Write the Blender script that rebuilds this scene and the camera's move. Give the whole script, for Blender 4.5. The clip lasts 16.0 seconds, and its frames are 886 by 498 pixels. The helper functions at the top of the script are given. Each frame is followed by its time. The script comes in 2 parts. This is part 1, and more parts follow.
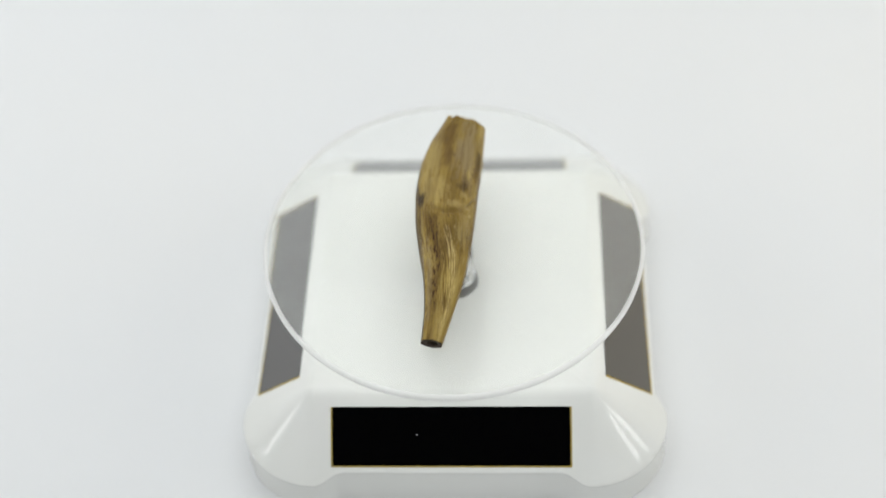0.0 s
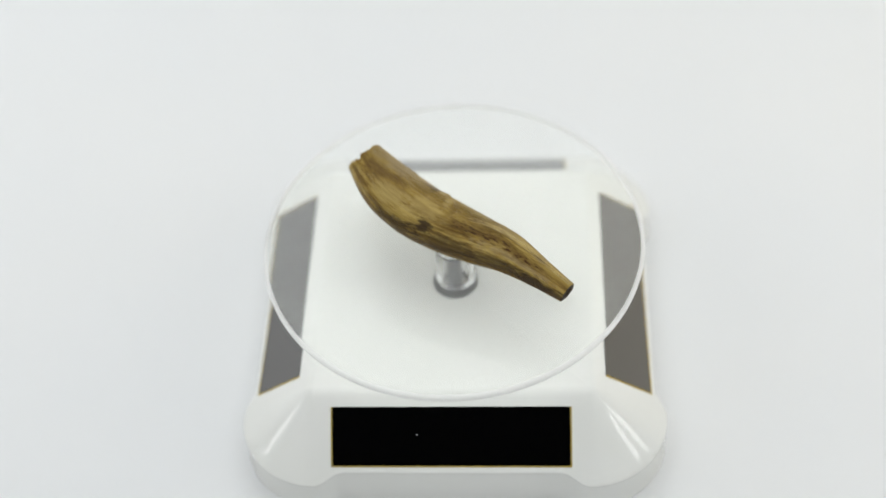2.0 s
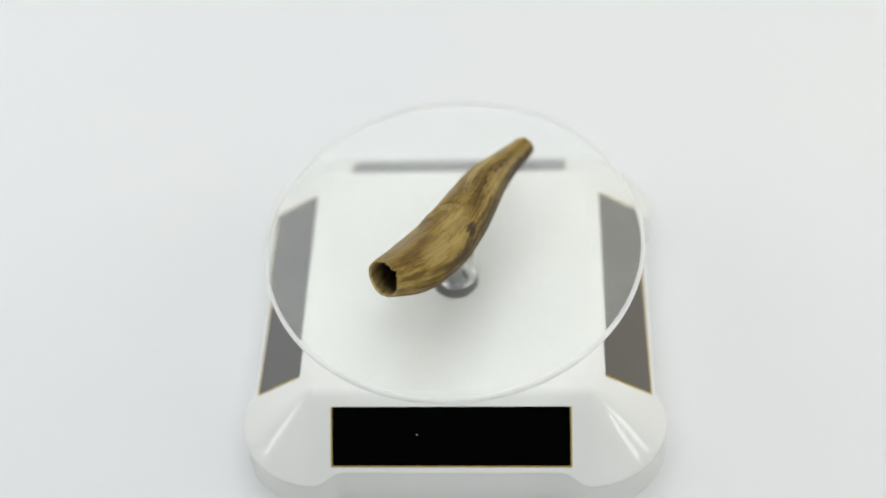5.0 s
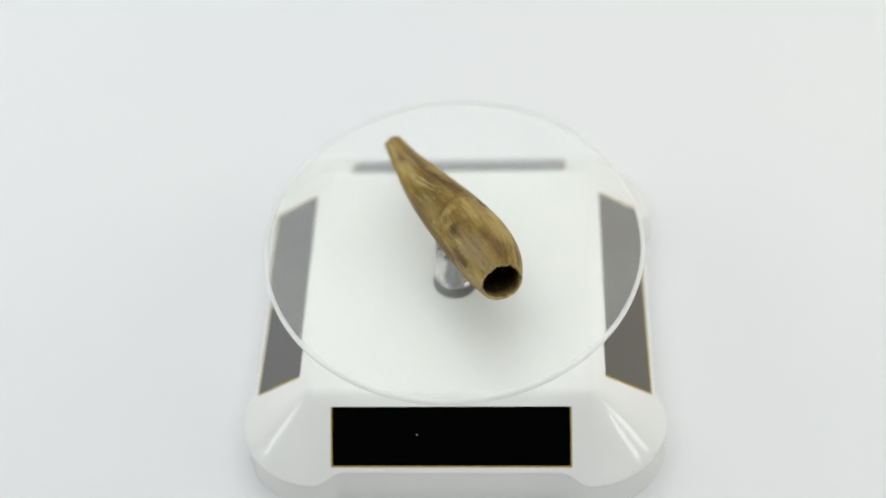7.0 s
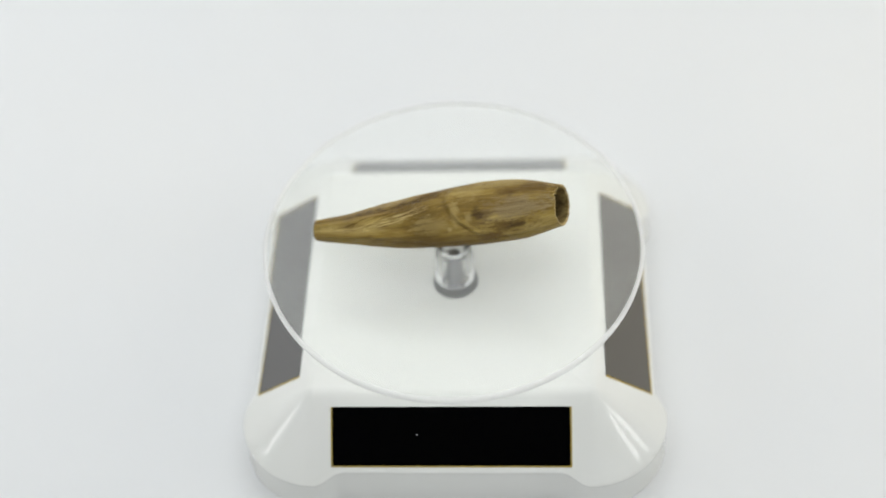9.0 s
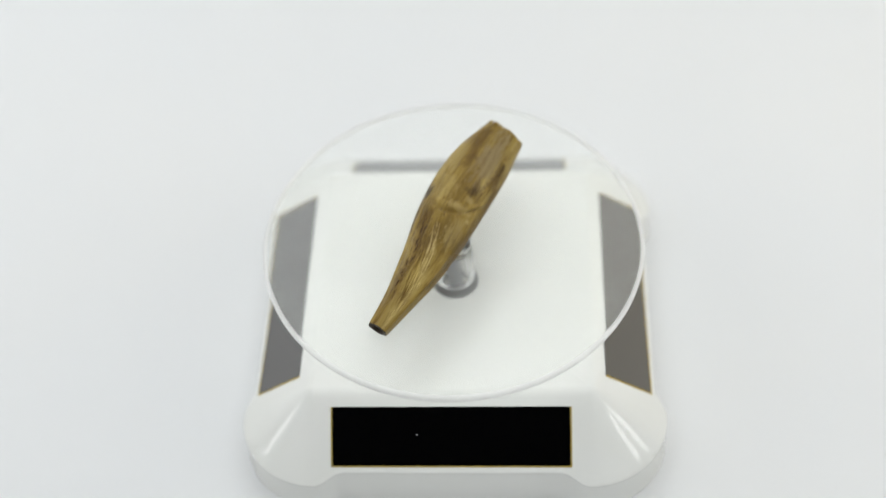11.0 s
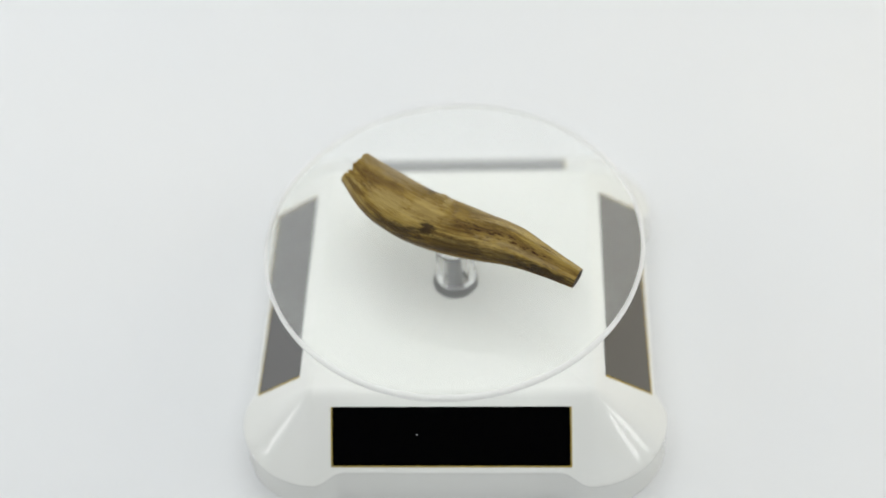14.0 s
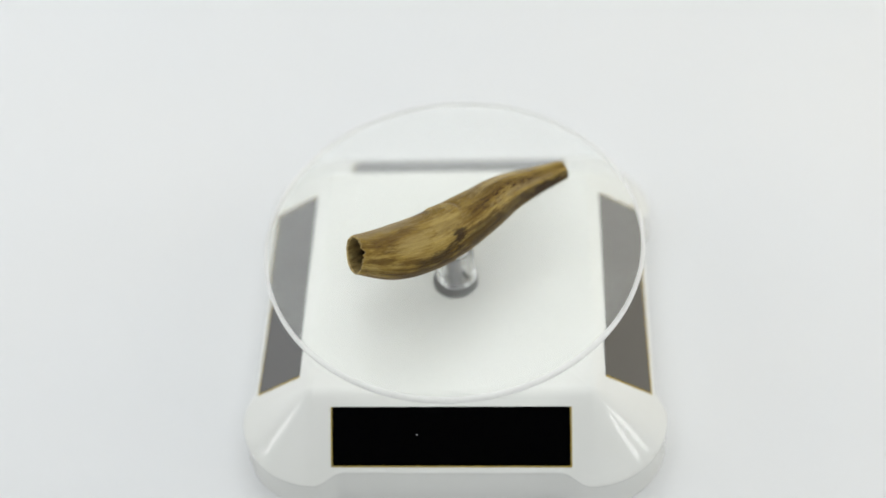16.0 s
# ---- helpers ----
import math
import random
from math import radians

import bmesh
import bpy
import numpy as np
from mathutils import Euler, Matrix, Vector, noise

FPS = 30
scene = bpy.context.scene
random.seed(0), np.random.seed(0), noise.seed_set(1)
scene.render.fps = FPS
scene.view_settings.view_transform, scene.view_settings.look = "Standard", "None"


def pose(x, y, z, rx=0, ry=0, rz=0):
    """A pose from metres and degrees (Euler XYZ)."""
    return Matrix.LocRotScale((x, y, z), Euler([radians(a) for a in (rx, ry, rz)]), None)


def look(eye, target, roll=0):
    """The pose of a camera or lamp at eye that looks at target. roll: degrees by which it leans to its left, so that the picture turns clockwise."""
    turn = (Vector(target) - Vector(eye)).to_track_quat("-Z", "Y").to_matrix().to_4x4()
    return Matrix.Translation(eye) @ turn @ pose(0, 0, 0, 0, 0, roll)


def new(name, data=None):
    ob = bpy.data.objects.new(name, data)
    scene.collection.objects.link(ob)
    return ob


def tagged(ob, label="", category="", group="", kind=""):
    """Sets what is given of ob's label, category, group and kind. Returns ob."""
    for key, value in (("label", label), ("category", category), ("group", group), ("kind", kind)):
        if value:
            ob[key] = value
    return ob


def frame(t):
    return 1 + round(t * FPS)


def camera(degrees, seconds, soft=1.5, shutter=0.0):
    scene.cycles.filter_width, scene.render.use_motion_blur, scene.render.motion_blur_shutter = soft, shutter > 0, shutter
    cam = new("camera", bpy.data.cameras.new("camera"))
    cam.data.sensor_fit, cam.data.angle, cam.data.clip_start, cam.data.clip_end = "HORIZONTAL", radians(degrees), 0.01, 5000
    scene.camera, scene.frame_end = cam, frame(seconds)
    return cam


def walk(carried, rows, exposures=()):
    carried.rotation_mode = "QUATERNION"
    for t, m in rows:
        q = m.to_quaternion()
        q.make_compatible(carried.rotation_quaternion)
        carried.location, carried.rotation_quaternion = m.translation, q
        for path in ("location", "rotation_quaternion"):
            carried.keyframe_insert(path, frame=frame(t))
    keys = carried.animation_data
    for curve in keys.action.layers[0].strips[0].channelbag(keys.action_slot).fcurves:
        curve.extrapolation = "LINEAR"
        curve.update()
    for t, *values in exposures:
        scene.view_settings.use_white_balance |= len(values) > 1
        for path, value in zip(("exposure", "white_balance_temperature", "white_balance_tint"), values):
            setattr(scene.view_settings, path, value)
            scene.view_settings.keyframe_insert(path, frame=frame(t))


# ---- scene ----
CAM_EYE = (0.02003, -0.21576, 0.31098)
CAM_TARGET = (-0.00251, 0.00136, 0.03739)
CAM_ROLL = -5.230
ZT = 0.0155                       # height of the lower panel edge over the table
AXIS = (0.0005, 0.0)              # where the motor shaft stands
SPIN0, SPIN = -95.73, 30.70       # the disc's first angle and its speed, degrees and degrees a second
DISC_Z = ZT + 0.02856             # top face of the disc

# ---- camera ----
cam = camera(37.65, 16.0, soft=1.7)
cam.data.dof.use_dof = True
cam.data.dof.focus_distance = 0.326
cam.data.dof.aperture_fstop = 4.2
CAM_POSE = look(CAM_EYE, CAM_TARGET, CAM_ROLL)
walk(cam, [(0.0, CAM_POSE), (16.0, CAM_POSE)], exposures=[(0.0, 0.0), (16.0, 0.0)])

# ---- light: a white light tent with lit fabric roof and sides, open at the front ----
world = bpy.data.worlds.new("room_light")
scene.world = world
world.use_nodes = True
world.node_tree.nodes["Background"].inputs[0].default_value = (0.85, 0.93, 1.0, 1)
world.node_tree.nodes["Background"].inputs[1].default_value = 0.006


def tent_lamp(name, place, aim, width, height, power, color, label):
    data = bpy.data.lights.new(name, "AREA")
    data.shape, data.size, data.size_y = "RECTANGLE", width, height
    data.energy, data.color = power, color
    ob = new(name, data)
    ob.matrix_world = look(place, aim)
    tagged(ob, label, "lamp", "tent lamps")


tent_lamp("roof_lamp", (0, 0.07, 0.575), (0, 0.0701, 0.0), 0.63, 0.60, 1.16, (0.98, 1.0, 0.985), "white lamp panel under the tent roof")
# right lamp tinted amber only to brown its reflection in the solar cell
for side, color in ((-1, (1.0, 0.985, 0.95)), (1, (1.0, 0.85, 0.58))):
    tent_lamp("side_lamp", (side * 0.325, 0.16, 0.17), (0.0, 0.16, 0.1699), 0.36, 0.28, 0.18, color, "warm-tinted lamp panel in the tent side")
# unseen fill lamp, added to brighten what the disc reflects
tent_lamp("back_lamp", (0, 0.370, 0.39), (0, 0.0, 0.30), 0.62, 0.34, 0.12, (0.99, 1.0, 0.97), "added white fill panel high in the tent back")
# small bright lamps outside the cloth, high on the sides
for x, y, z, power in ((-0.325, -0.09, 0.17, 0.022), (0.325, -0.075, 0.19, 0.028), (0.325, -0.145, 0.225, 0.028)):
    tent_lamp("spot_lamp", (x, y, z), (0, -0.05, 0.03), 0.035, 0.045, power, (1.0, 1.0, 0.98), "small white lamp high on the tent side")


# ---- materials ----
def material(name, color, rough=0.5, **more):
    m = bpy.data.materials.new(name)
    m.use_nodes = True
    b = m.node_tree.nodes["Principled BSDF"]
    b.inputs["Base Color"].default_value = (*color, 1)
    b.inputs["Roughness"].default_value = rough
    for key, value in more.items():
        b.inputs[key.replace("_", " ")].default_value = value
    return m, m.node_tree, b


def add(nt, kind, **values):
    n = nt.nodes.new(kind)
    for key, value in values.items():
        n.inputs[key.replace("_", " ")].default_value = value
    return n


def coords(nt, scale):
    tc = nt.nodes.new("ShaderNodeTexCoord")
    mp = nt.nodes.new("ShaderNodeMapping")
    mp.inputs["Scale"].default_value = scale
    nt.links.new(tc.outputs["Object"], mp.inputs["Vector"])
    return mp.outputs["Vector"]


def noise_tex(nt, vector, scale, detail=4, rough=0.55, distort=0.0):
    n = add(nt, "ShaderNodeTexNoise", Scale=scale, Detail=detail, Roughness=rough, Distortion=distort)
    nt.links.new(vector, n.inputs["Vector"])
    return n.outputs["Fac"]


def ramp(nt, fac, *stops):
    r = nt.nodes.new("ShaderNodeValToRGB")
    els = r.color_ramp.elements
    while len(els) < len(stops):
        els.new(0.5)
    for e, (p, c) in zip(els, stops):
        e.position, e.color = p, (*c, 1)
    nt.links.new(fac, r.inputs["Fac"])
    return r.outputs["Color"]


def mix(nt, fac, a, b, mode="MIX"):
    n = nt.nodes.new("ShaderNodeMix")
    n.data_type, n.blend_type = "RGBA", mode
    for value, sock in ((fac, n.inputs[0]), (a, n.inputs[6]), (b, n.inputs[7])):
        if isinstance(value, bpy.types.NodeSocket):
            nt.links.new(value, sock)
        elif isinstance(value, (int, float)):
            sock.default_value = value
        else:
            sock.default_value = (*value, 1)
    return n.outputs[2]


def bump(nt, height, bsdf, strength, distance):
    n = add(nt, "ShaderNodeBump", Strength=strength, Distance=distance)
    nt.links.new(height, n.inputs["Height"])
    nt.links.new(n.outputs["Normal"], bsdf.inputs["Normal"])


def rough_var(nt, bsdf, lo, hi, scale):
    f = noise_tex(nt, coords(nt, (1, 1, 1)), scale, 5)
    mr = add(nt, "ShaderNodeMapRange")
    mr.inputs["To Min"].default_value, mr.inputs["To Max"].default_value = lo, hi
    nt.links.new(f, mr.inputs["Value"])
    nt.links.new(mr.outputs["Result"], bsdf.inputs["Roughness"])


def paper_material():
    m, nt, b = material("white_paper", (0.84, 0.845, 0.85), 0.75)
    v = coords(nt, (1, 1, 1))
    nt.links.new(ramp(nt, noise_tex(nt, v, 9, 3), (0.3, (0.846, 0.863, 0.886)), (0.7, (0.862, 0.871, 0.883))), b.inputs["Base Color"])
    bump(nt, noise_tex(nt, v, 1500, 3), b, 0.08, 0.0003)
    return m


def bounce_cloth_material():
    m, nt, b = material("bounce_cloth", (0.83, 0.835, 0.84), 0.9)
    bump(nt, noise_tex(nt, coords(nt, (1, 1, 1)), 900, 3), b, 0.3, 0.0005)
    return m


def plastic_material():
    m, nt, b = material("white_plastic", (0.83, 0.84, 0.82), 0.1, IOR=1.5)
    v = coords(nt, (1, 1, 1))
    nt.links.new(ramp(nt, noise_tex(nt, v, 40, 4), (0.3, (0.805, 0.816, 0.79)), (0.7, (0.825, 0.832, 0.815))), b.inputs["Base Color"])
    rough_var(nt, b, 0.06, 0.11, 120)
    bump(nt, noise_tex(nt, v, 260, 2), b, 0.05, 0.0004)
    return m


def cell_material():
    m, nt, b = material("solar_cell", (0.001, 0.001, 0.0011), 0.05, IOR=1.9)
    v = coords(nt, (1, 1, 1))
    rough_var(nt, b, 0.03, 0.07, 300)
    nt.links.new(ramp(nt, noise_tex(nt, v, 700, 4), (0.5, (0.0008, 0.0008, 0.001)), (0.8, (0.002, 0.0018, 0.0016))), b.inputs["Base Color"])
    return m


def brass_material():
    m, nt, b = material("gold_edge", (0.42, 0.31, 0.07), 0.5, Metallic=0.4)
    rough_var(nt, b, 0.3, 0.5, 900)
    return m


def acrylic_material():
    # 7% white diffuse stands in for the pale reflection veil over the panels
    m, nt, b = material("veiled_acrylic", (0.985, 0.995, 0.985), 0.0, IOR=1.25, Transmission_Weight=0.93)
    return m


def lit_edge_material():
    """The disc's edge: whitened and frosted to stand in for light piped through the plate."""
    m, nt, b = material("lit_edge_acrylic", (0.97, 0.975, 0.97), 0.5, IOR=1.3, Transmission_Weight=0.4)
    rough_var(nt, b, 0.4, 0.55, 600)
    return m


def moulded_acrylic_material():
    m, nt, b = material("moulded_acrylic", (0.985, 0.99, 0.99), 0.12, IOR=1.3, Transmission_Weight=1.0)
    rough_var(nt, b, 0.08, 0.2, 500)
    return m


def steel_material():
    m, nt, b = material("grey_steel", (0.40, 0.40, 0.42), 0.35, Metallic=0.8)
    rough_var(nt, b, 0.22, 0.4, 1500)
    return m


def rubber_material():
    m, nt, b = material("dark_rubber", (0.04, 0.04, 0.044), 0.5)
    bump(nt, noise_tex(nt, coords(nt, (1, 1, 1)), 2500, 3), b, 0.15, 0.0002)
    return m


def scaled(nt, fac, k):
    n = nt.nodes.new("ShaderNodeMath")
    n.operation = "MULTIPLY"
    nt.links.new(fac, n.inputs[0])
    n.inputs[1].default_value = k
    return n.outputs[0]


def squeezed(nt, vector, scale):
    mp = nt.nodes.new("ShaderNodeMapping")
    mp.inputs["Scale"].default_value = scale
    nt.links.new(vector, mp.inputs["Vector"])
    return mp.outputs["Vector"]


def grain(nt, scale):
    """Straightened coordinates that follow the piece: along it, then round it, in metres."""
    at = nt.nodes.new("ShaderNodeAttribute")
    at.attribute_name = "grain"
    nz = add(nt, "ShaderNodeTexNoise", Scale=110.0, Detail=2.0)
    nt.links.new(squeezed(nt, at.outputs["Vector"], (0.45, 1, 1)), nz.inputs["Vector"])
    ma = nt.nodes.new("ShaderNodeVectorMath")
    ma.operation = "MULTIPLY_ADD"
    nt.links.new(nz.outputs["Color"], ma.inputs[0])
    ma.inputs[1].default_value = (0.002, 0.0026, 0.0026)
    nt.links.new(at.outputs["Vector"], ma.inputs[2])
    return squeezed(nt, ma.outputs["Vector"], scale)


def unrolled(nt):
    """The skin rolled flat: millimetres along the piece and degrees round it."""
    at = nt.nodes.new("ShaderNodeAttribute")
    at.attribute_name = "skin"
    return at.outputs["Vector"]


def mark(nt, u, w, along, across, turn=0.0, inner=0.35):
    """1 in the middle of an oval mark on the skin, 0 outside it, with an edge frayed along the grain."""
    mp = nt.nodes.new("ShaderNodeMapping")
    mp.vector_type = "TEXTURE"
    mp.inputs["Location"].default_value = (u * 64.5, w * 0.115, 0)
    mp.inputs["Scale"].default_value = (along, across, 1)
    mp.inputs["Rotation"].default_value = (0, 0, radians(turn))
    nt.links.new(unrolled(nt), mp.inputs["Vector"])
    ln = nt.nodes.new("ShaderNodeVectorMath")
    ln.operation = "LENGTH"
    nt.links.new(mp.outputs["Vector"], ln.inputs[0])
    ad = nt.nodes.new("ShaderNodeMath")
    ad.operation = "MULTIPLY_ADD"
    nt.links.new(noise_tex(nt, grain(nt, (0.32, 1, 1)), 850, 6, 0.75), ad.inputs[0])
    ad.inputs[1].default_value = 3.4
    nt.links.new(ln.outputs["Value"], ad.inputs[2])
    mr = add(nt, "ShaderNodeMapRange")
    mr.interpolation_type = "SMOOTHSTEP"
    for key, value in (("From Min", 1.75 + inner), ("From Max", 3.0), ("To Min", 1.0), ("To Max", 0.0)):
        mr.inputs[key].default_value = value
    nt.links.new(ad.outputs[0], mr.inputs["Value"])
    return mr.outputs["Result"]


def heart_side(nt):
    """The heartwood side of the piece is more strongly streaked than the other."""
    sp = nt.nodes.new("ShaderNodeSeparateXYZ")
    mr = add(nt, "ShaderNodeMapRange")
    mr.interpolation_type = "SMOOTHSTEP"
    for key, value in (("From Min", 95 * 0.115), ("From Max", 140 * 0.115), ("To Min", 0.35), ("To Max", 0.8)):
        mr.inputs[key].default_value = value
    nt.links.new(unrolled(nt), sp.inputs[0])
    nt.links.new(sp.outputs["Y"], mr.inputs["Value"])
    return mr.outputs["Result"]


# marks on the skin: place along and round, half sizes in mm, strength, turn
# the pale line at (0.75, 143) paints the highlight along the facet ridge
PALE_MARKS = [(0.36, 125, 6.0, 3.4, 0.35, 0), (0.75, 143, 12.0, 0.8, 0.6, 0), (0.42, 75, 1.3, 3.0, 0.5, 0), (0.20, 140, 6.0, 2.2, 0.45, 0), (0.66, 85, 7.0, 1.6, 0.5, -14), (0.448, 46, 0.7, 0.6, 0.7, 0), (0.365, 66, 1.2, 1.2, 0.6, 0),
              (0.53, 60, 5.0, 2.4, 0.4, 0)]
# the one at (0.79, 147) lightens the ridge's upper face as if lit
GREY_MARKS = [(0.145, 73, 10.0, 3.0, 0.95, -4), (0.79, 147, 12.0, 1.3, 0.7, 0), (0.28, 66, 2.0, 1.2, 0.6, 0)]
# the broad one at (0.45, 16) is painted shade on the lower flank
BROWN_MARKS = [(0.10, 114, 7.0, 1.4, 0.8, -4), (0.20, 108, 3.2, 1.2, 0.7, 10), (0.60, 112, 8.0, 1.9, 0.4, 0), (0.68, 126, 10.0, 1.5, 0.4, 0), (0.31, 66, 4.5, 2.0, 0.55, -20), (0.18, 38, 7.5, 1.6, 0.6, 0), (0.065, 170, 3.5, 0.8, 0.7, 0),
               (0.175, 176, 5.0, 0.9, 0.7, 0), (0.265, 22, 4.5, 1.4, 0.8, 0), (0.22, 44, 4.0, 1.0, 0.6, 8), (0.49, 122, 2.2, 0.7, 0.7, 20), (0.45, 16, 20.0, 3.0, 0.6, 0), (0.82, 133, 12.0, 2.0, 0.45, 0)]
# those at (0.50, 182) and (0.70, 188) paint shade below the ridge; others are pigment
DARK_MARKS = [(0.388, 159, 2.3, 1.8, 0.95, 15), (0.325, 72, 1.7, 1.3, 0.6, 25), (0.148, 39, 3.0, 0.9, 0.65, 0), (0.27, 186, 7.0, 1.8, 0.85, -4), (0.50, 182, 10.0, 3.0, 0.7, 0),
              (0.70, 188, 10.0, 3.0, 0.65, 2), (0.90, 194, 11.0, 3.6, 0.95, 0), (0.335, 172, 4.5, 1.0, 0.6, -12)]


def wood_material():
    m, nt, b = material("old_wood", (0.3, 0.17, 0.05), 0.42, IOR=1.3)
    side = heart_side(nt)
    streak = noise_tex(nt, grain(nt, (0.06, 1, 1)), 820, 6, 0.68, 0.2)
    fine = noise_tex(nt, grain(nt, (0.05, 1, 1)), 2300, 4, 0.65)
    cloud = noise_tex(nt, grain(nt, (0.22, 1, 1)), 170, 4, 0.55, 0.4)
    pores = noise_tex(nt, grain(nt, (0.30, 1, 1)), 1700, 2, 0.5)
    base = ramp(nt, cloud, (0.28, (0.10, 0.058, 0.010)), (0.42, (0.245, 0.158, 0.030)), (0.56, (0.375, 0.264, 0.066)), (0.72, (0.53, 0.40, 0.135)))
    dark = ramp(nt, streak, (0.32, (0.18, 0.12, 0.06)), (0.43, (0.55, 0.44, 0.30)), (0.51, (0.90, 0.86, 0.78)), (0.60, (1.12, 1.12, 1.1)))
    col = mix(nt, side, base, dark, "MULTIPLY")
    # fine grain; the stop above 1 paints thin glints into the colour
    thin = ramp(nt, fine, (0.34, (0.50, 0.40, 0.30)), (0.46, (0.93, 0.91, 0.87)), (0.56, (1, 1, 1)), (0.66, (1.22, 1.2, 1.16)))
    col = mix(nt, side, col, thin, "MULTIPLY")
    for marks, tint, frayed in ((PALE_MARKS, (0.56, 0.43, 0.165), 0.25), (GREY_MARKS, (0.33, 0.25, 0.12), 0.45), (BROWN_MARKS, (0.155, 0.089, 0.020), 0.4), (DARK_MARKS, (0.045, 0.024, 0.007), 0.3)):
        shade = mix(nt, frayed, tint, mix(nt, 1.0, dark, tint, "MULTIPLY"))
        for u, w, along, across, k, turn in marks:
            col = mix(nt, scaled(nt, mark(nt, u, w, along, across, turn), k), col, shade)
    # browner along the groove of the node
    gv = nt.nodes.new("ShaderNodeAttribute")
    gv.attribute_name = "groove"
    col = mix(nt, scaled(nt, gv.outputs["Fac"], 0.45), col, (0.13, 0.075, 0.02))
    # open pores along one cut face, pale torn fibres on the next
    row = mark(nt, 0.72, 127, 14.0, 1.5)
    col = mix(nt, row, col, mix(nt, 1.0, col, ramp(nt, pores, (0.40, (0.26, 0.17, 0.09)), (0.46, (1, 1, 1))), "MULTIPLY"))
    slant = squeezed(nt, unrolled(nt), (1, 1, 1))
    slant.node.inputs["Rotation"].default_value = (0, 0, radians(11))
    fibre = noise_tex(nt, squeezed(nt, slant, (0.06, 1, 1)), 2.4, 3, 0.6)
    torn = mark(nt, 0.77, 84, 16.0, 2.8, -8)
    col = mix(nt, torn, col, mix(nt, 1.0, col, ramp(nt, fibre, (0.40, (0.38, 0.29, 0.18)), (0.50, (0.95, 0.95, 0.92)), (0.59, (1.7, 1.8, 2.3))), "MULTIPLY"))
    nt.links.new(col, b.inputs["Base Color"])
    height = nt.nodes.new("ShaderNodeMath")
    height.operation = "ADD"
    nt.links.new(streak, height.inputs[0])
    nt.links.new(scaled(nt, fine, 0.5), height.inputs[1])
    rough_part = mix(nt, torn, height.outputs[0], fibre)
    bump(nt, rough_part, b, 0.75, 0.0007)
    rough_var(nt, b, 0.34, 0.48, 300)
    return m


def bore_material():
    """Pale worn wood on the rim, dark brown further in: the hollow's shade put into the colour."""
    m, nt, b = material("bore_wood", (0.2, 0.11, 0.03), 0.6)
    v = coords(nt, (0.25, 1, 1))
    pale = ramp(nt, noise_tex(nt, v, 900, 5, 0.6), (0.35, (0.18, 0.115, 0.035)), (0.55, (0.48, 0.35, 0.13)), (0.75, (0.62, 0.49, 0.21)))
    deep_shade = ramp(nt, noise_tex(nt, v, 700, 5, 0.6), (0.35, (0.014, 0.008, 0.004)), (0.58, (0.10, 0.060, 0.017)), (0.8, (0.30, 0.20, 0.065)))
    sp = nt.nodes.new("ShaderNodeSeparateXYZ")
    nt.links.new(unrolled(nt), sp.inputs[0])
    inside = add(nt, "ShaderNodeMapRange")
    for key, value in (("From Min", 0.15), ("From Max", 4.5)):
        inside.inputs[key].default_value = value
    nt.links.new(sp.outputs["X"], inside.inputs["Value"])
    nt.links.new(mix(nt, inside.outputs["Result"], pale, deep_shade), b.inputs["Base Color"])
    bump(nt, noise_tex(nt, v, 1500, 4), b, 0.6, 0.0006)
    return m


def burnt_material():
    m, nt, b = material("burnt_end_grain", (0.05, 0.028, 0.014), 0.6)
    v = coords(nt, (1, 1, 1))
    nt.links.new(ramp(nt, noise_tex(nt, v, 1800, 4), (0.35, (0.014, 0.009, 0.006)), (0.7, (0.075, 0.045, 0.020))), b.inputs["Base Color"])
    bump(nt, noise_tex(nt, v, 2500, 3), b, 0.4, 0.0003)
    return m


BOUNCE_CLOTH = bounce_cloth_material()
PAPER, PLASTIC, CELL, GOLD = paper_material(), plastic_material(), cell_material(), brass_material()
LIT_EDGE, MOULDED = lit_edge_material(), moulded_acrylic_material()
ACRYLIC, STEEL, RUBBER = acrylic_material(), steel_material(), rubber_material()
WOOD, BORE, BURNT = wood_material(), bore_material(), burnt_material()


# ---- mesh helpers ----
def part(name, bm, mat, parent=None, label="", smooth=True, sharp=0.6):
    me = bpy.data.meshes.new(name)
    bmesh.ops.recalc_face_normals(bm, faces=bm.faces[:])
    for e in bm.edges:
        e.smooth = not (len(e.link_faces) == 2 and e.calc_face_angle(0.0) > sharp)
    bm.to_mesh(me)
    bm.free()
    me.materials.append(mat)
    for p in me.polygons:
        p.use_smooth = smooth
    ob = new(name, me)
    ob.parent = parent
    if label:
        tagged(ob, label)
    return ob


def rings_mesh(rings, cap_first=True, cap_last=True):
    """Skin closed rings of equal length."""
    bm = bmesh.new()
    rows = [[bm.verts.new(p) for p in r] for r in rings]
    n = len(rings[0])
    for a, b in zip(rows, rows[1:]):
        for i in range(n):
            bm.faces.new((a[i], a[(i + 1) % n], b[(i + 1) % n], b[i]))
    if cap_first:
        bm.faces.new(rows[0][::-1])
    if cap_last:
        bm.faces.new(rows[-1])
    return bm


def turned(profile, n=96):
    """A turned body from (radius, height) pairs."""
    return rings_mesh([[(r * math.cos(2 * math.pi * i / n), r * math.sin(2 * math.pi * i / n), z) for i in range(n)] for r, z in profile])


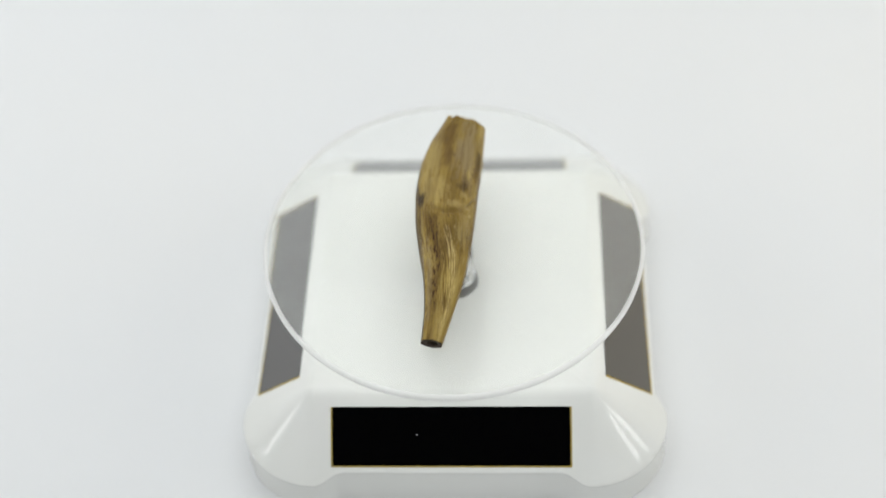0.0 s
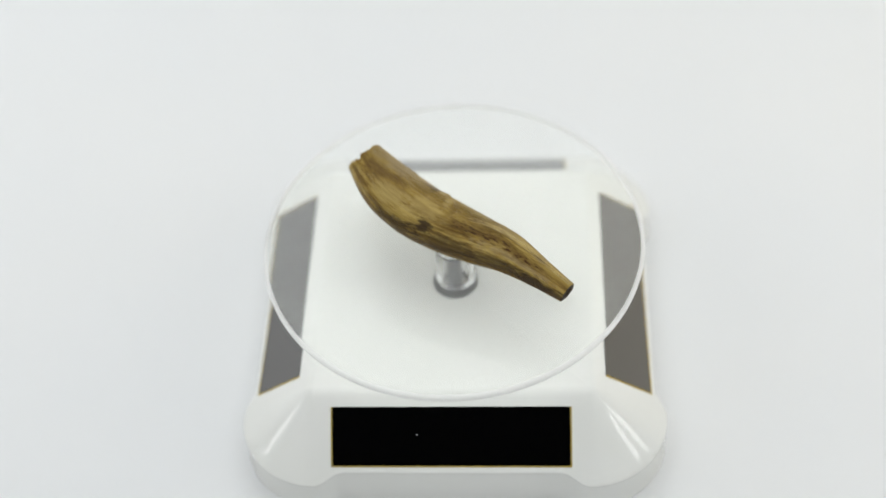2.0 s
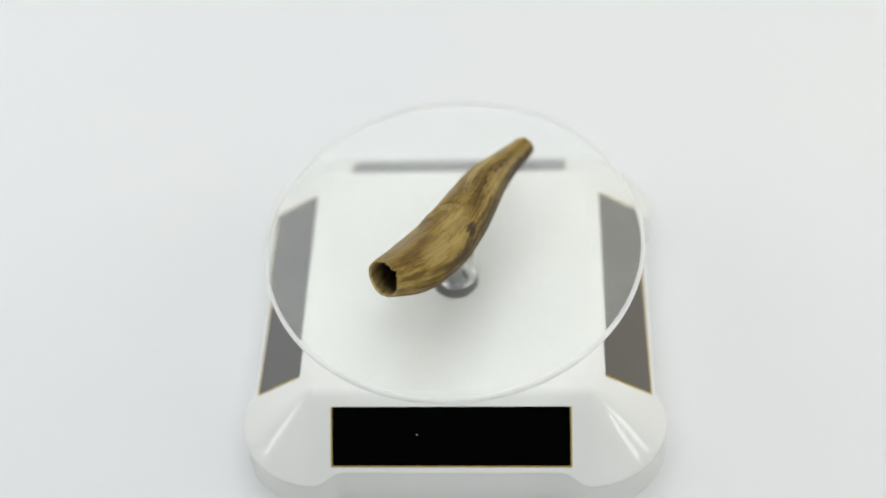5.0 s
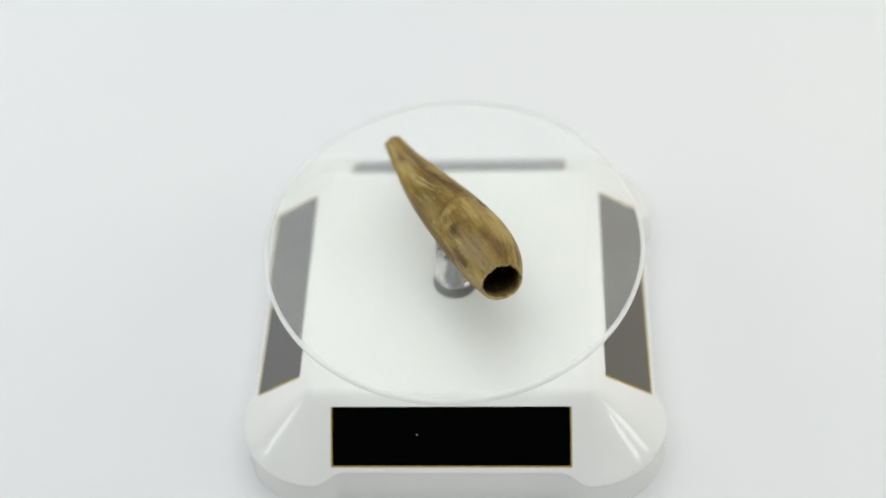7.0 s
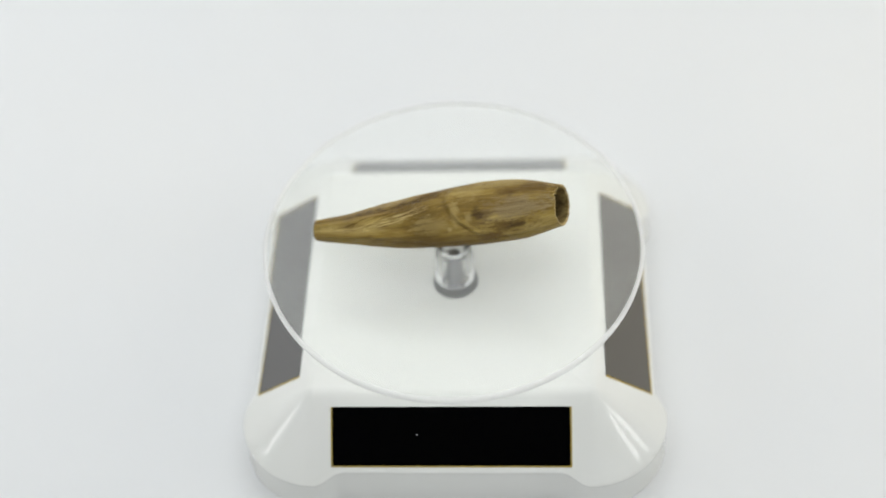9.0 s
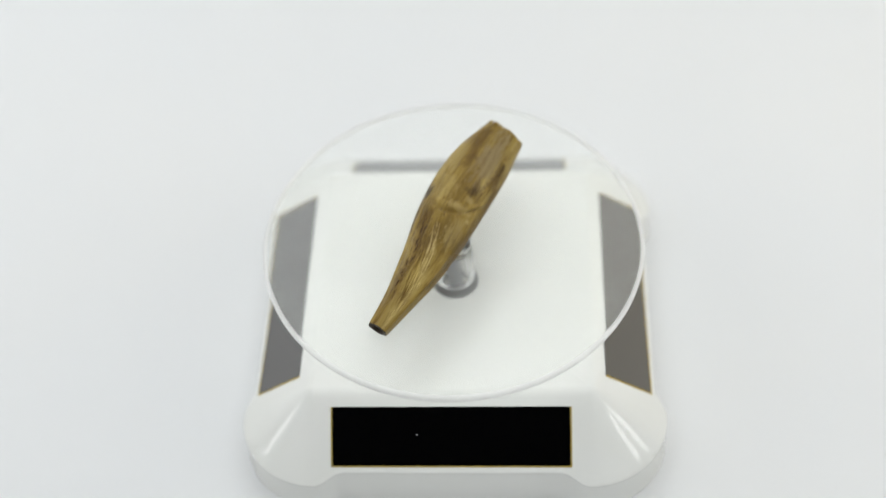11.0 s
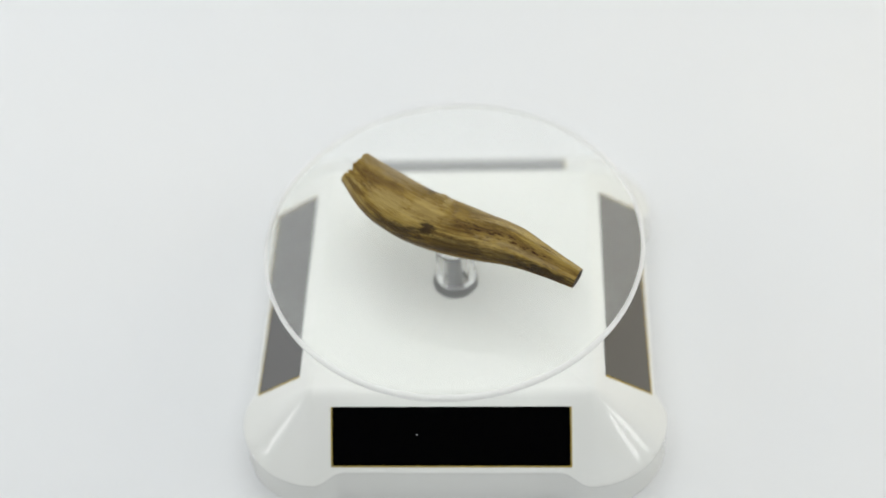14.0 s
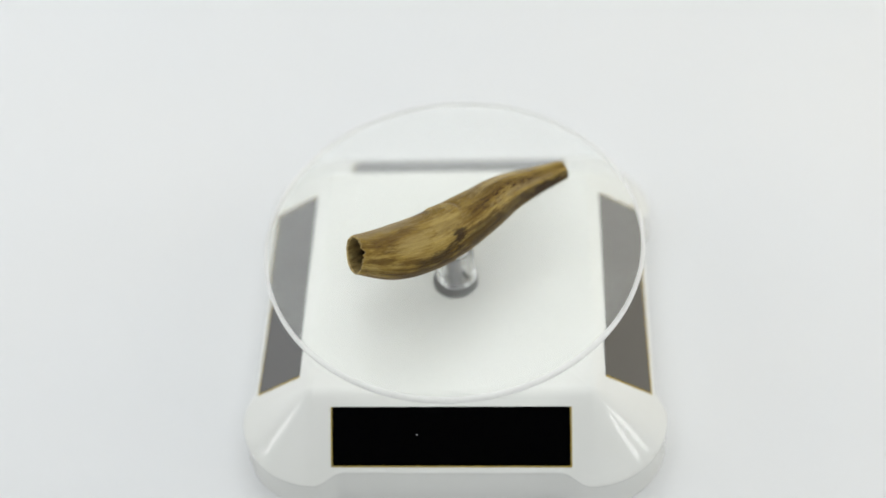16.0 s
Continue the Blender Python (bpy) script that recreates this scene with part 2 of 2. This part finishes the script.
def box_bm(x0, x1, y0, y1, z0, z1, bevel=0.0):
    bm = bmesh.new()
    bmesh.ops.create_cube(bm, size=1.0, matrix=Matrix.Translation(((x0 + x1) / 2, (y0 + y1) / 2, (z0 + z1) / 2)) @ Matrix.Diagonal((x1 - x0, y1 - y0, z1 - z0, 1)))
    if bevel:
        bmesh.ops.bevel(bm, geom=bm.edges[:], offset=bevel, segments=2, affect="EDGES")
    return bm


# ---- light tent ----
def backdrop():
    """White paper that lies on the table and sweeps up at the back."""
    line = [(-0.45, 0.0)] + [(-0.45 + 0.05 * i, 0.0) for i in range(1, 14)]
    line += [(0.2 + 0.18 * math.sin(a), 0.18 - 0.18 * math.cos(a)) for a in [radians(6 * i) for i in range(1, 16)]]
    line += [(0.38, 0.2 + 0.04 * i) for i in range(1, 10)]
    bm = bmesh.new()
    xs = [-0.34 + 0.04 * i for i in range(18)]
    low = [[bm.verts.new((x, y, z)) for x in xs] for y, z in line]
    for a, b in zip(low, low[1:]):
        for i in range(len(xs) - 1):
            bm.faces.new((a[i], a[i + 1], b[i + 1], b[i]))
    ob = part("backdrop", bm, PAPER)
    so = ob.modifiers.new("thickness", "SOLIDIFY")
    so.thickness, so.offset = 0.001, -1.0
    tagged(ob, "seamless white paper sweep under the turntable", "backdrop", kind="structure")


backdrop()
for wall_name, size in (("wall_west", (-0.36, -0.342, -0.45, 0.40, -0.002, 0.59)), ("wall_east", (0.342, 0.36, -0.45, 0.40, -0.002, 0.59)),
                        ("wall_north", (-0.36, 0.36, 0.402, 0.42, -0.002, 0.59)), ("ceiling", (-0.36, 0.36, -0.27, 0.42, 0.592, 0.61))):
    tagged(part(wall_name, box_bm(*size), PAPER, smooth=False), "plain white fabric side of the light tent", "tent wall", kind="structure")


def front_bounce():
    """An unseen sheet added to bounce light onto front faces, with a round opening for the camera."""
    bm = bmesh.new()
    n, cx, cz, r = 96, -0.02, 0.33, 0.15
    outer = []
    for i in range(n):
        a = 2 * math.pi * i / n
        c, s = math.cos(a), math.sin(a)
        k = min((0.341 + (cx if c < 0 else -cx)) / max(abs(c), 1e-6), ((0.59 - cz) if s > 0 else (cz - 0.002)) / max(abs(s), 1e-6))
        outer.append((cx + k * c, cz + k * s))
    rings = [[(x, -0.262, z) for x, z in outer], [(x, -0.27, z) for x, z in outer]]
    inner = [(cx + r * math.cos(2 * math.pi * i / n), cz + r * math.sin(2 * math.pi * i / n)) for i in range(n)]
    rings += [[(x, -0.27, z) for x, z in inner], [(x, -0.262, z) for x, z in inner], rings[0]]
    tagged(part("bounce_sheet", rings_mesh(rings, False, False), BOUNCE_CLOTH, smooth=False), "added white bounce sheet with a round lens opening", "tent wall", kind="structure")


front_bounce()
tagged(part("table", box_bm(-0.5, 0.5, -0.5, 0.5, -0.03, -0.003, 0.002), PAPER, smooth=False), "plain white table top under the paper", "table", kind="structure")

# ---- solar turntable ----
HALF, TOP, SLOPE = 0.0354, 0.01135, 0.733   # flat top's half size and height, fall of the sloping sides
SHOULDER = 0.0014                            # how far out the slopes begin


def outline(inset_fn, z_fn):
    """A ring round the square top, pushed out by inset_fn(s) in metres; s runs 0..1 along a quarter."""
    pts = []
    for k in range(4):
        a0 = k * math.pi / 2 - math.pi / 2
        rot = Matrix.Rotation(a0 + math.pi / 2, 3, "Z")
        side = [(-HALF + 2 * HALF * i / 40, 0.0) for i in range(40)]
        for x, _ in side:
            d = inset_fn(x, 0.0)
            pts.append(rot @ Vector((x, -HALF - d, z_fn(d))))
        for i in range(20):
            a = radians(-90 + 90 * i / 20)
            d = inset_fn(HALF, a)
            pts.append(rot @ Vector((HALF + d * math.cos(a), -HALF + d * math.sin(a), z_fn(d))))
    return pts


def rim_d(x, a, extra=0.0):
    """How far the rim stands out: straight beside the panels, swelling to round lobes at the corners."""
    t = min(1.0, max(0.0, (abs(x) - 0.0285) / 0.0069))
    return 0.01795 + 0.0028 * t * t * (3 - 2 * t) + extra


def turntable_base():
    base = new("turntable_base")
    base.location = (0, 0, 0)
    tagged(base, "square white plastic solar display turntable with sloping sides", "turntable")
    z0 = ZT
    soft = 0.0007

    def fall(d):
        """Height at the distance d from the inner square: flat, a rounded shoulder, then a straight slope."""
        return z0 + TOP - SLOPE * soft * math.log(1 + math.exp((d - SHOULDER) / soft))

    rings = []
    for d in (0.0002, 0.0005, 0.0009, 0.0012, 0.0015, 0.0018, 0.0021, 0.0025, 0.0030):
        rings.append(outline(lambda x, a: d, fall))
    for f in (0.3, 0.6, 0.9, 0.97):
        rings.append(outline(lambda x, a: 0.003 + (rim_d(x, a) - 0.003) * f, fall))
    for out, dz in ((0.0, -0.0001), (0.00025, -0.0003), (0.0004, -0.0006), (0.0004, -0.0010), (0.0002, -0.0013), (-0.0001, -0.0017), (0.0, -0.0030), (0.0004, -0.0075), (0.0007, -0.0112)):
        rings.append([Vector((p.x, p.y, 0)) + Vector((0, 0, q.z + dz)) for p, q in
                      zip(outline(lambda x, a: rim_d(x, a, out), fall), outline(lambda x, a: rim_d(x, a), fall))])
    flat = outline(lambda x, a: rim_d(x, a, 0.0008), lambda d: 0.0006)
    rings.append(flat)
    rings.append([Vector((p.x * 0.985, p.y * 0.985, 0.0)) for p in flat])
    steeper = 0.09                   # the rear side falls a little more steeply than the others
    for ring in rings[:-2]:
        for p in ring:
            p.z -= steeper * max(0.0, p.y - HALF - SHOULDER)
    part("body", rings_mesh(rings), PLASTIC, base)
    ang = math.atan(SLOPE)
    length = math.hypot(0.01216, 0.00891)
    for k in range(4):
        m = Matrix.Rotation(k * math.pi / 2, 4, "Z") @ Matrix.Translation((0, -0.04622, ZT + 0.004455)) @ Matrix.Rotation(ang, 4, "X")
        w, h = 0.0306, length / 2
        if k == 2:
            m = m @ Matrix.Translation((0, h, 0)) @ Matrix.Rotation(math.atan(SLOPE + steeper) - ang, 4, "X") @ Matrix.Translation((0, -h, 0))
        panel = part("solar_panel", box_bm(-w, w, -h, h, -0.0006, 0.00014, 0.00005), CELL, base, "glossy black solar cell strip", smooth=False)
        panel.matrix_local = m
        # four thin gold edges round the cell
        e = 0.00042
        for x0, x1, y0, y1 in ((-w - e, w + e, -h - e, -h - 0.00002), (-w - e, -w - 0.00002, -h, h), (w + 0.00002, w + e, -h, h)):
            part("edge_strip", box_bm(x0, x1, y0, y1, -0.0005, 0.00010), GOLD, panel, "thin gold cell edge", smooth=False)
        if k == 0:
            part("dust_speck", turned([(0.00002, 0.00014), (0.00014, 0.00015), (0.00011, 0.00023), (0.00004, 0.00026)], 10), PAPER, panel, "white dust speck").location = (-0.0087, 0.0004, 0)
    c = (AXIS[0], AXIS[1] - 0.0013, 0)
    ring = part("bearing_ring", turned([(0.0030, ZT + TOP - 0.0002), (0.0030, ZT + TOP + 0.0005), (0.0056, ZT + TOP + 0.0004), (0.0060, ZT + TOP + 0.0002), (0.0061, ZT + TOP - 0.0002)]), RUBBER, base, "dark bearing ring")
    ring.location = c
    shaft = part("motor_shaft", turned([(0.0018, ZT + TOP), (0.0018, ZT + TOP + 0.0105), (0.0016, ZT + TOP + 0.0108), (0.0005, ZT + TOP + 0.0109)], 48), STEEL, base, "grey steel motor shaft")
    shaft.location = c
    return base


turntable_base()


def display_disc():
    disc = new("display_disc")
    tagged(disc, "round clear acrylic disc on a clear hub above the turntable", "display disc")
    R, q = 0.0504, 0.00105
    bullnose = [(R - q + q * math.cos(a), -q + q * math.sin(a)) for a in [radians(90 - 15 * i) for i in range(13)]]
    plate = part("plate", turned([(0.0004, 0)] + bullnose + [(0.0004, -2 * q)], 256), ACRYLIC, disc)
    plate.data.materials.append(LIT_EDGE)
    for p in plate.data.polygons:
        p.material_index = int(abs(p.normal.z) < 0.995)
    hub = part("hub", turned([(0.0030, -0.0047), (0.0045, -0.0047), (0.0048, -0.0050), (0.0049, -0.006), (0.0054, -0.0145), (0.0055, -0.0160),
                              (0.0050, -0.0163), (0.0031, -0.0163), (0.0030, -0.0160), (0.0030, -0.0052), (0.0026, -0.0048), (0.0003, -0.0047)], 64), MOULDED, disc, "clear hollow hub")
    collar = part("collar", turned([(0.0004, -0.0022), (0.0043, -0.0022), (0.0047, -0.0025), (0.0047, -0.0041), (0.0043, -0.0045), (0.0004, -0.0045)], 64), MOULDED, disc, "clear collar under the plate")
    # specks of dust on the plate
    grit = random.Random(4)
    for radius, turn in ((0.0464, -12.0), (0.0442, -21.0), (0.0330, 64.0), (0.0455, 118.0), (0.0390, 203.0), (0.0442, 262.0), (0.0300, 301.0)):
        r = grit.uniform(0.00010, 0.00018)
        speck = part("dust_speck", turned([(0.2 * r, 0.00002), (r, 0.00003), (0.8 * r, 0.8 * r), (0.2 * r, r)], 9), PAPER, disc, "white dust speck")
        speck.matrix_local = Matrix.Rotation(radians(turn), 4, "Z") @ Matrix.Translation((radius, 0, 0)) @ Matrix.Diagonal((1.0, grit.uniform(1.0, 2.2), 1.0, 1.0))
    for ob in (plate, hub, collar):
        ob.visible_shadow = False
    return disc


# ---- carved hollow wooden piece that lies on the disc ----
W = 0.0306
RIM = 168                          # points round the piece
KNOTS_Y = [0.0229, -0.0489, -0.0755, -0.0583, -0.0259, 0.0048, 0.0042, -0.0107]
KNOTS_Z = [0.4551, 0.3240, 0.2445, 0.2014, 0.1758, 0.1619, 0.1147, 0.0729]
KNOTS_R = [0.1654, 0.2372, 0.2519, 0.2412, 0.2146, 0.1734, 0.1194, 0.0790]


def spline(c, u):
    """Smooth curve through evenly spaced values."""
    n = len(c)
    s = max(0.0, min(0.99999, u)) * (n - 1)
    i = int(s)
    t = s - i
    p0 = c[i - 1] if i > 0 else 2 * c[0] - c[1]
    p3 = c[i + 2] if i + 2 < n else 2 * c[-1] - c[-2]
    a, b = c[i], c[i + 1]
    return 0.5 * (2 * a + (b - p0) * t + (2 * p0 - 5 * a + 4 * b - p3) * t * t + (3 * a - p0 - 3 * b + p3) * t ** 3)


def wood_centre(u):
    return Vector((W * (-0.9245 + 2.1064 * u), W * spline(KNOTS_Y, u), W * spline(KNOTS_Z, u)))


def node_grooves(u, w):
    """How deep the node's two chevron grooves and the swelling between them are at a place on the skin."""
    dw = math.degrees(w) - 103
    d = u - 0.460 + 0.055 * (dw / 50) ** 2 + 0.004 * noise.noise((w * 4, 0, 0))
    top = math.exp(-((dw + 20) / 52) ** 4) * (0.75 + 0.5 * noise.noise((w * 5, 3, 0)))
    return top * math.exp(-(d / 0.012) ** 2), top * math.exp(-((d + 0.045) / 0.006) ** 2), top * math.exp(-((d + 0.022) / 0.014) ** 2)


def wood_ring(u, n=RIM, scale=1.0, shift=None, relief=True):
    c = wood_centre(u)
    t = (wood_centre(min(1, u + 0.01)) - wood_centre(max(0, u - 0.01))).normalized()
    a = Vector((0, 0, 1)).cross(t).normalized()
    b = t.cross(a)
    ph = -0.3149
    A, B = math.cos(ph) * a + math.sin(ph) * b, -math.sin(ph) * a + math.cos(ph) * b
    r = W * spline(KNOTS_R, u) * scale
    broad = math.exp(0.0612)
    pts = []
    for i in range(n):
        w = 2 * math.pi * i / n
        k = 1.0
        if relief:
            # knife-cut facets towards the thin end
            f = min(1.0, max(0.0, (u - 0.5) / 0.25))
            seg = math.pi / 3
            k *= 1 + f * (math.cos(seg / 2) / math.cos(((w + 0.35) % seg) - seg / 2) - 1 + 0.045)
            # the thin end is fuller low on the heartwood side
            k *= 1 + 0.26 * max(0.0, (u - 0.72) / 0.28) ** 1.5 * math.exp(-((math.degrees(w) - 212) / 42) ** 2)
            # the node: a chevron-shaped groove over the top with a low swelling and a fainter groove behind it
            front, back, swell = node_grooves(u, w)
            k *= 1 - 0.070 * front - 0.025 * back + 0.045 * swell
            # shallow knife-cut hollow beside the mouth
            k *= 1 - 0.030 * math.exp(-((u - 0.15) / 0.12) ** 4 - ((math.degrees(w) - 72) / 22) ** 4)
            v = Vector((u * 5, 2.2 * math.cos(w), 2.2 * math.sin(w)))
            k *= 1 + 0.018 * noise.noise(v) + 0.010 * noise.noise(v * 3.1) + 0.005 * noise.noise(v * 7.3)
        p = c + r * k * (broad * math.cos(w) * A + math.exp(-0.0612) * math.sin(w) * B)
        if shift:
            p += t * shift(w)
        pts.append(p)
    return pts


def ragged(w):
    """How far the broken mouth is chipped back at the angle w."""
    s = max(0.0, math.cos((w - 2.1) / 1.3)) if abs(w - 2.1) < 2.0 else 0.0
    chip = 0.0009 * math.exp(-((w - 2.48) / 0.10) ** 2) + 0.0003 * math.exp(-((w - 1.75) / 0.10) ** 2) + 0.0003 * math.exp(-((w - 2.75) / 0.12) ** 2)
    return 0.0002 * noise.noise((4 * math.cos(w), 4 * math.sin(w), 3.0)) + chip + s * (0.0004 * noise.noise((9 * math.cos(w), 9 * math.sin(w), 7.0)) + 0.0008 * noise.noise((20 * math.cos(w), 20 * math.sin(w), 2.0)))


def skinned(ob, us):
    """Writes straightened and unrolled coordinates on a body of rings, for its material."""
    straight, flat, groove_tint = [], [], []
    for u in us:
        r = 0.0062 * spline(KNOTS_R, u) / KNOTS_R[2] + 0.0015
        for i in range(RIM):
            w = 2 * math.pi * i / RIM
            turn = math.degrees(w) if w < 1.5 * math.pi else math.degrees(w) - 360
            straight += [u * 0.0645, r * math.cos(w), r * math.sin(w)]
            flat += [u * 64.5, turn * 0.115, 0.0]
            front, *_ = node_grooves(u, w)
            groove_tint.append(min(1.0, front))
    for name, values in (("grain", straight), ("skin", flat)):
        ob.data.attributes.new(name, "FLOAT_VECTOR", "POINT").data.foreach_set("vector", values)
    ob.data.attributes.new("groove", "FLOAT", "POINT").data.foreach_set("value", groove_tint)


def wooden_piece():
    piece = new("wooden_mouthpiece")
    tagged(piece, "hollow carved brown wooden mouthpiece lying on the clear disc", "carved wood")
    us = [i / 380 for i in range(381)]
    rings = [wood_ring(u, shift=(lambda w, q=u: ragged(w) * max(0.0, 1 - q / 0.03))) for u in us]
    skinned(part("shell", rings_mesh(rings, False, False), WOOD, piece, sharp=1.2), us)
    # wide mouth: wall thickness, then the bore going in
    bore = [rings[0], wood_ring(0.0, scale=0.95, shift=lambda w: ragged(w) - 0.00012), wood_ring(0.0, scale=0.88, shift=lambda w: ragged(w) + 0.0002)]
    steps = ((0.03, 0.85), (0.08, 0.82), (0.15, 0.78), (0.25, 0.72), (0.35, 0.64), (0.45, 0.5), (0.52, 0.25))
    bore += [wood_ring(u, scale=s, relief=False) for u, s in steps]
    skinned(part("bore", rings_mesh(bore, False, True), BORE, piece, "brown bore, colour shaded inward, with a chipped pale rim"), [0, 0, 0.004] + [u for u, _ in steps])
    tip = [rings[-1], wood_ring(1.0, scale=0.93, shift=lambda w: 0.0001), wood_ring(1.0, scale=0.60, shift=lambda w: 0.0001), wood_ring(1.0, scale=0.50, shift=lambda w: -0.0002)]
    tip += [wood_ring(u, scale=s, relief=False) for u, s in ((0.97, 0.42), (0.9, 0.28))]
    part("tip_end", rings_mesh(tip, False, True), BURNT, piece, "dark burnt tip with a small hole")
    return piece


DISC = display_disc()
PIECE = wooden_piece()


# ---- movement ----
def angle(t):
    """The disc's angle: a steady turn with the motor's slight unevenness."""
    lag = np.interp(t, [0, 1.0, 3.5, 6.5, 7.5, 9.0, 11.3, 16.0], [0.1, 0.3, 0.6, 0.3, 0.1, -0.6, -0.6, 1.0])
    return SPIN0 + SPIN * t + float(lag)


def disc_pose(t, lift=0.0):
    """The disc sits slightly askew on its shaft, so it wobbles as it turns."""
    turn = Matrix.Rotation(radians(angle(t)), 4, "Z")
    tilt = Matrix.Rotation(-0.0074, 4, "X") @ Matrix.Rotation(-0.0162, 4, "Y")
    return Matrix.Translation((AXIS[0], AXIS[1], DISC_Z)) @ turn @ tilt @ Matrix.Translation((0, 0, lift))


def motions():
    times = [i * 0.5 for i in range(33)]
    walk(DISC, [(t, disc_pose(t)) for t in times])
    walk(PIECE, [(t, disc_pose(t, 0.0001)) for t in times])


motions()
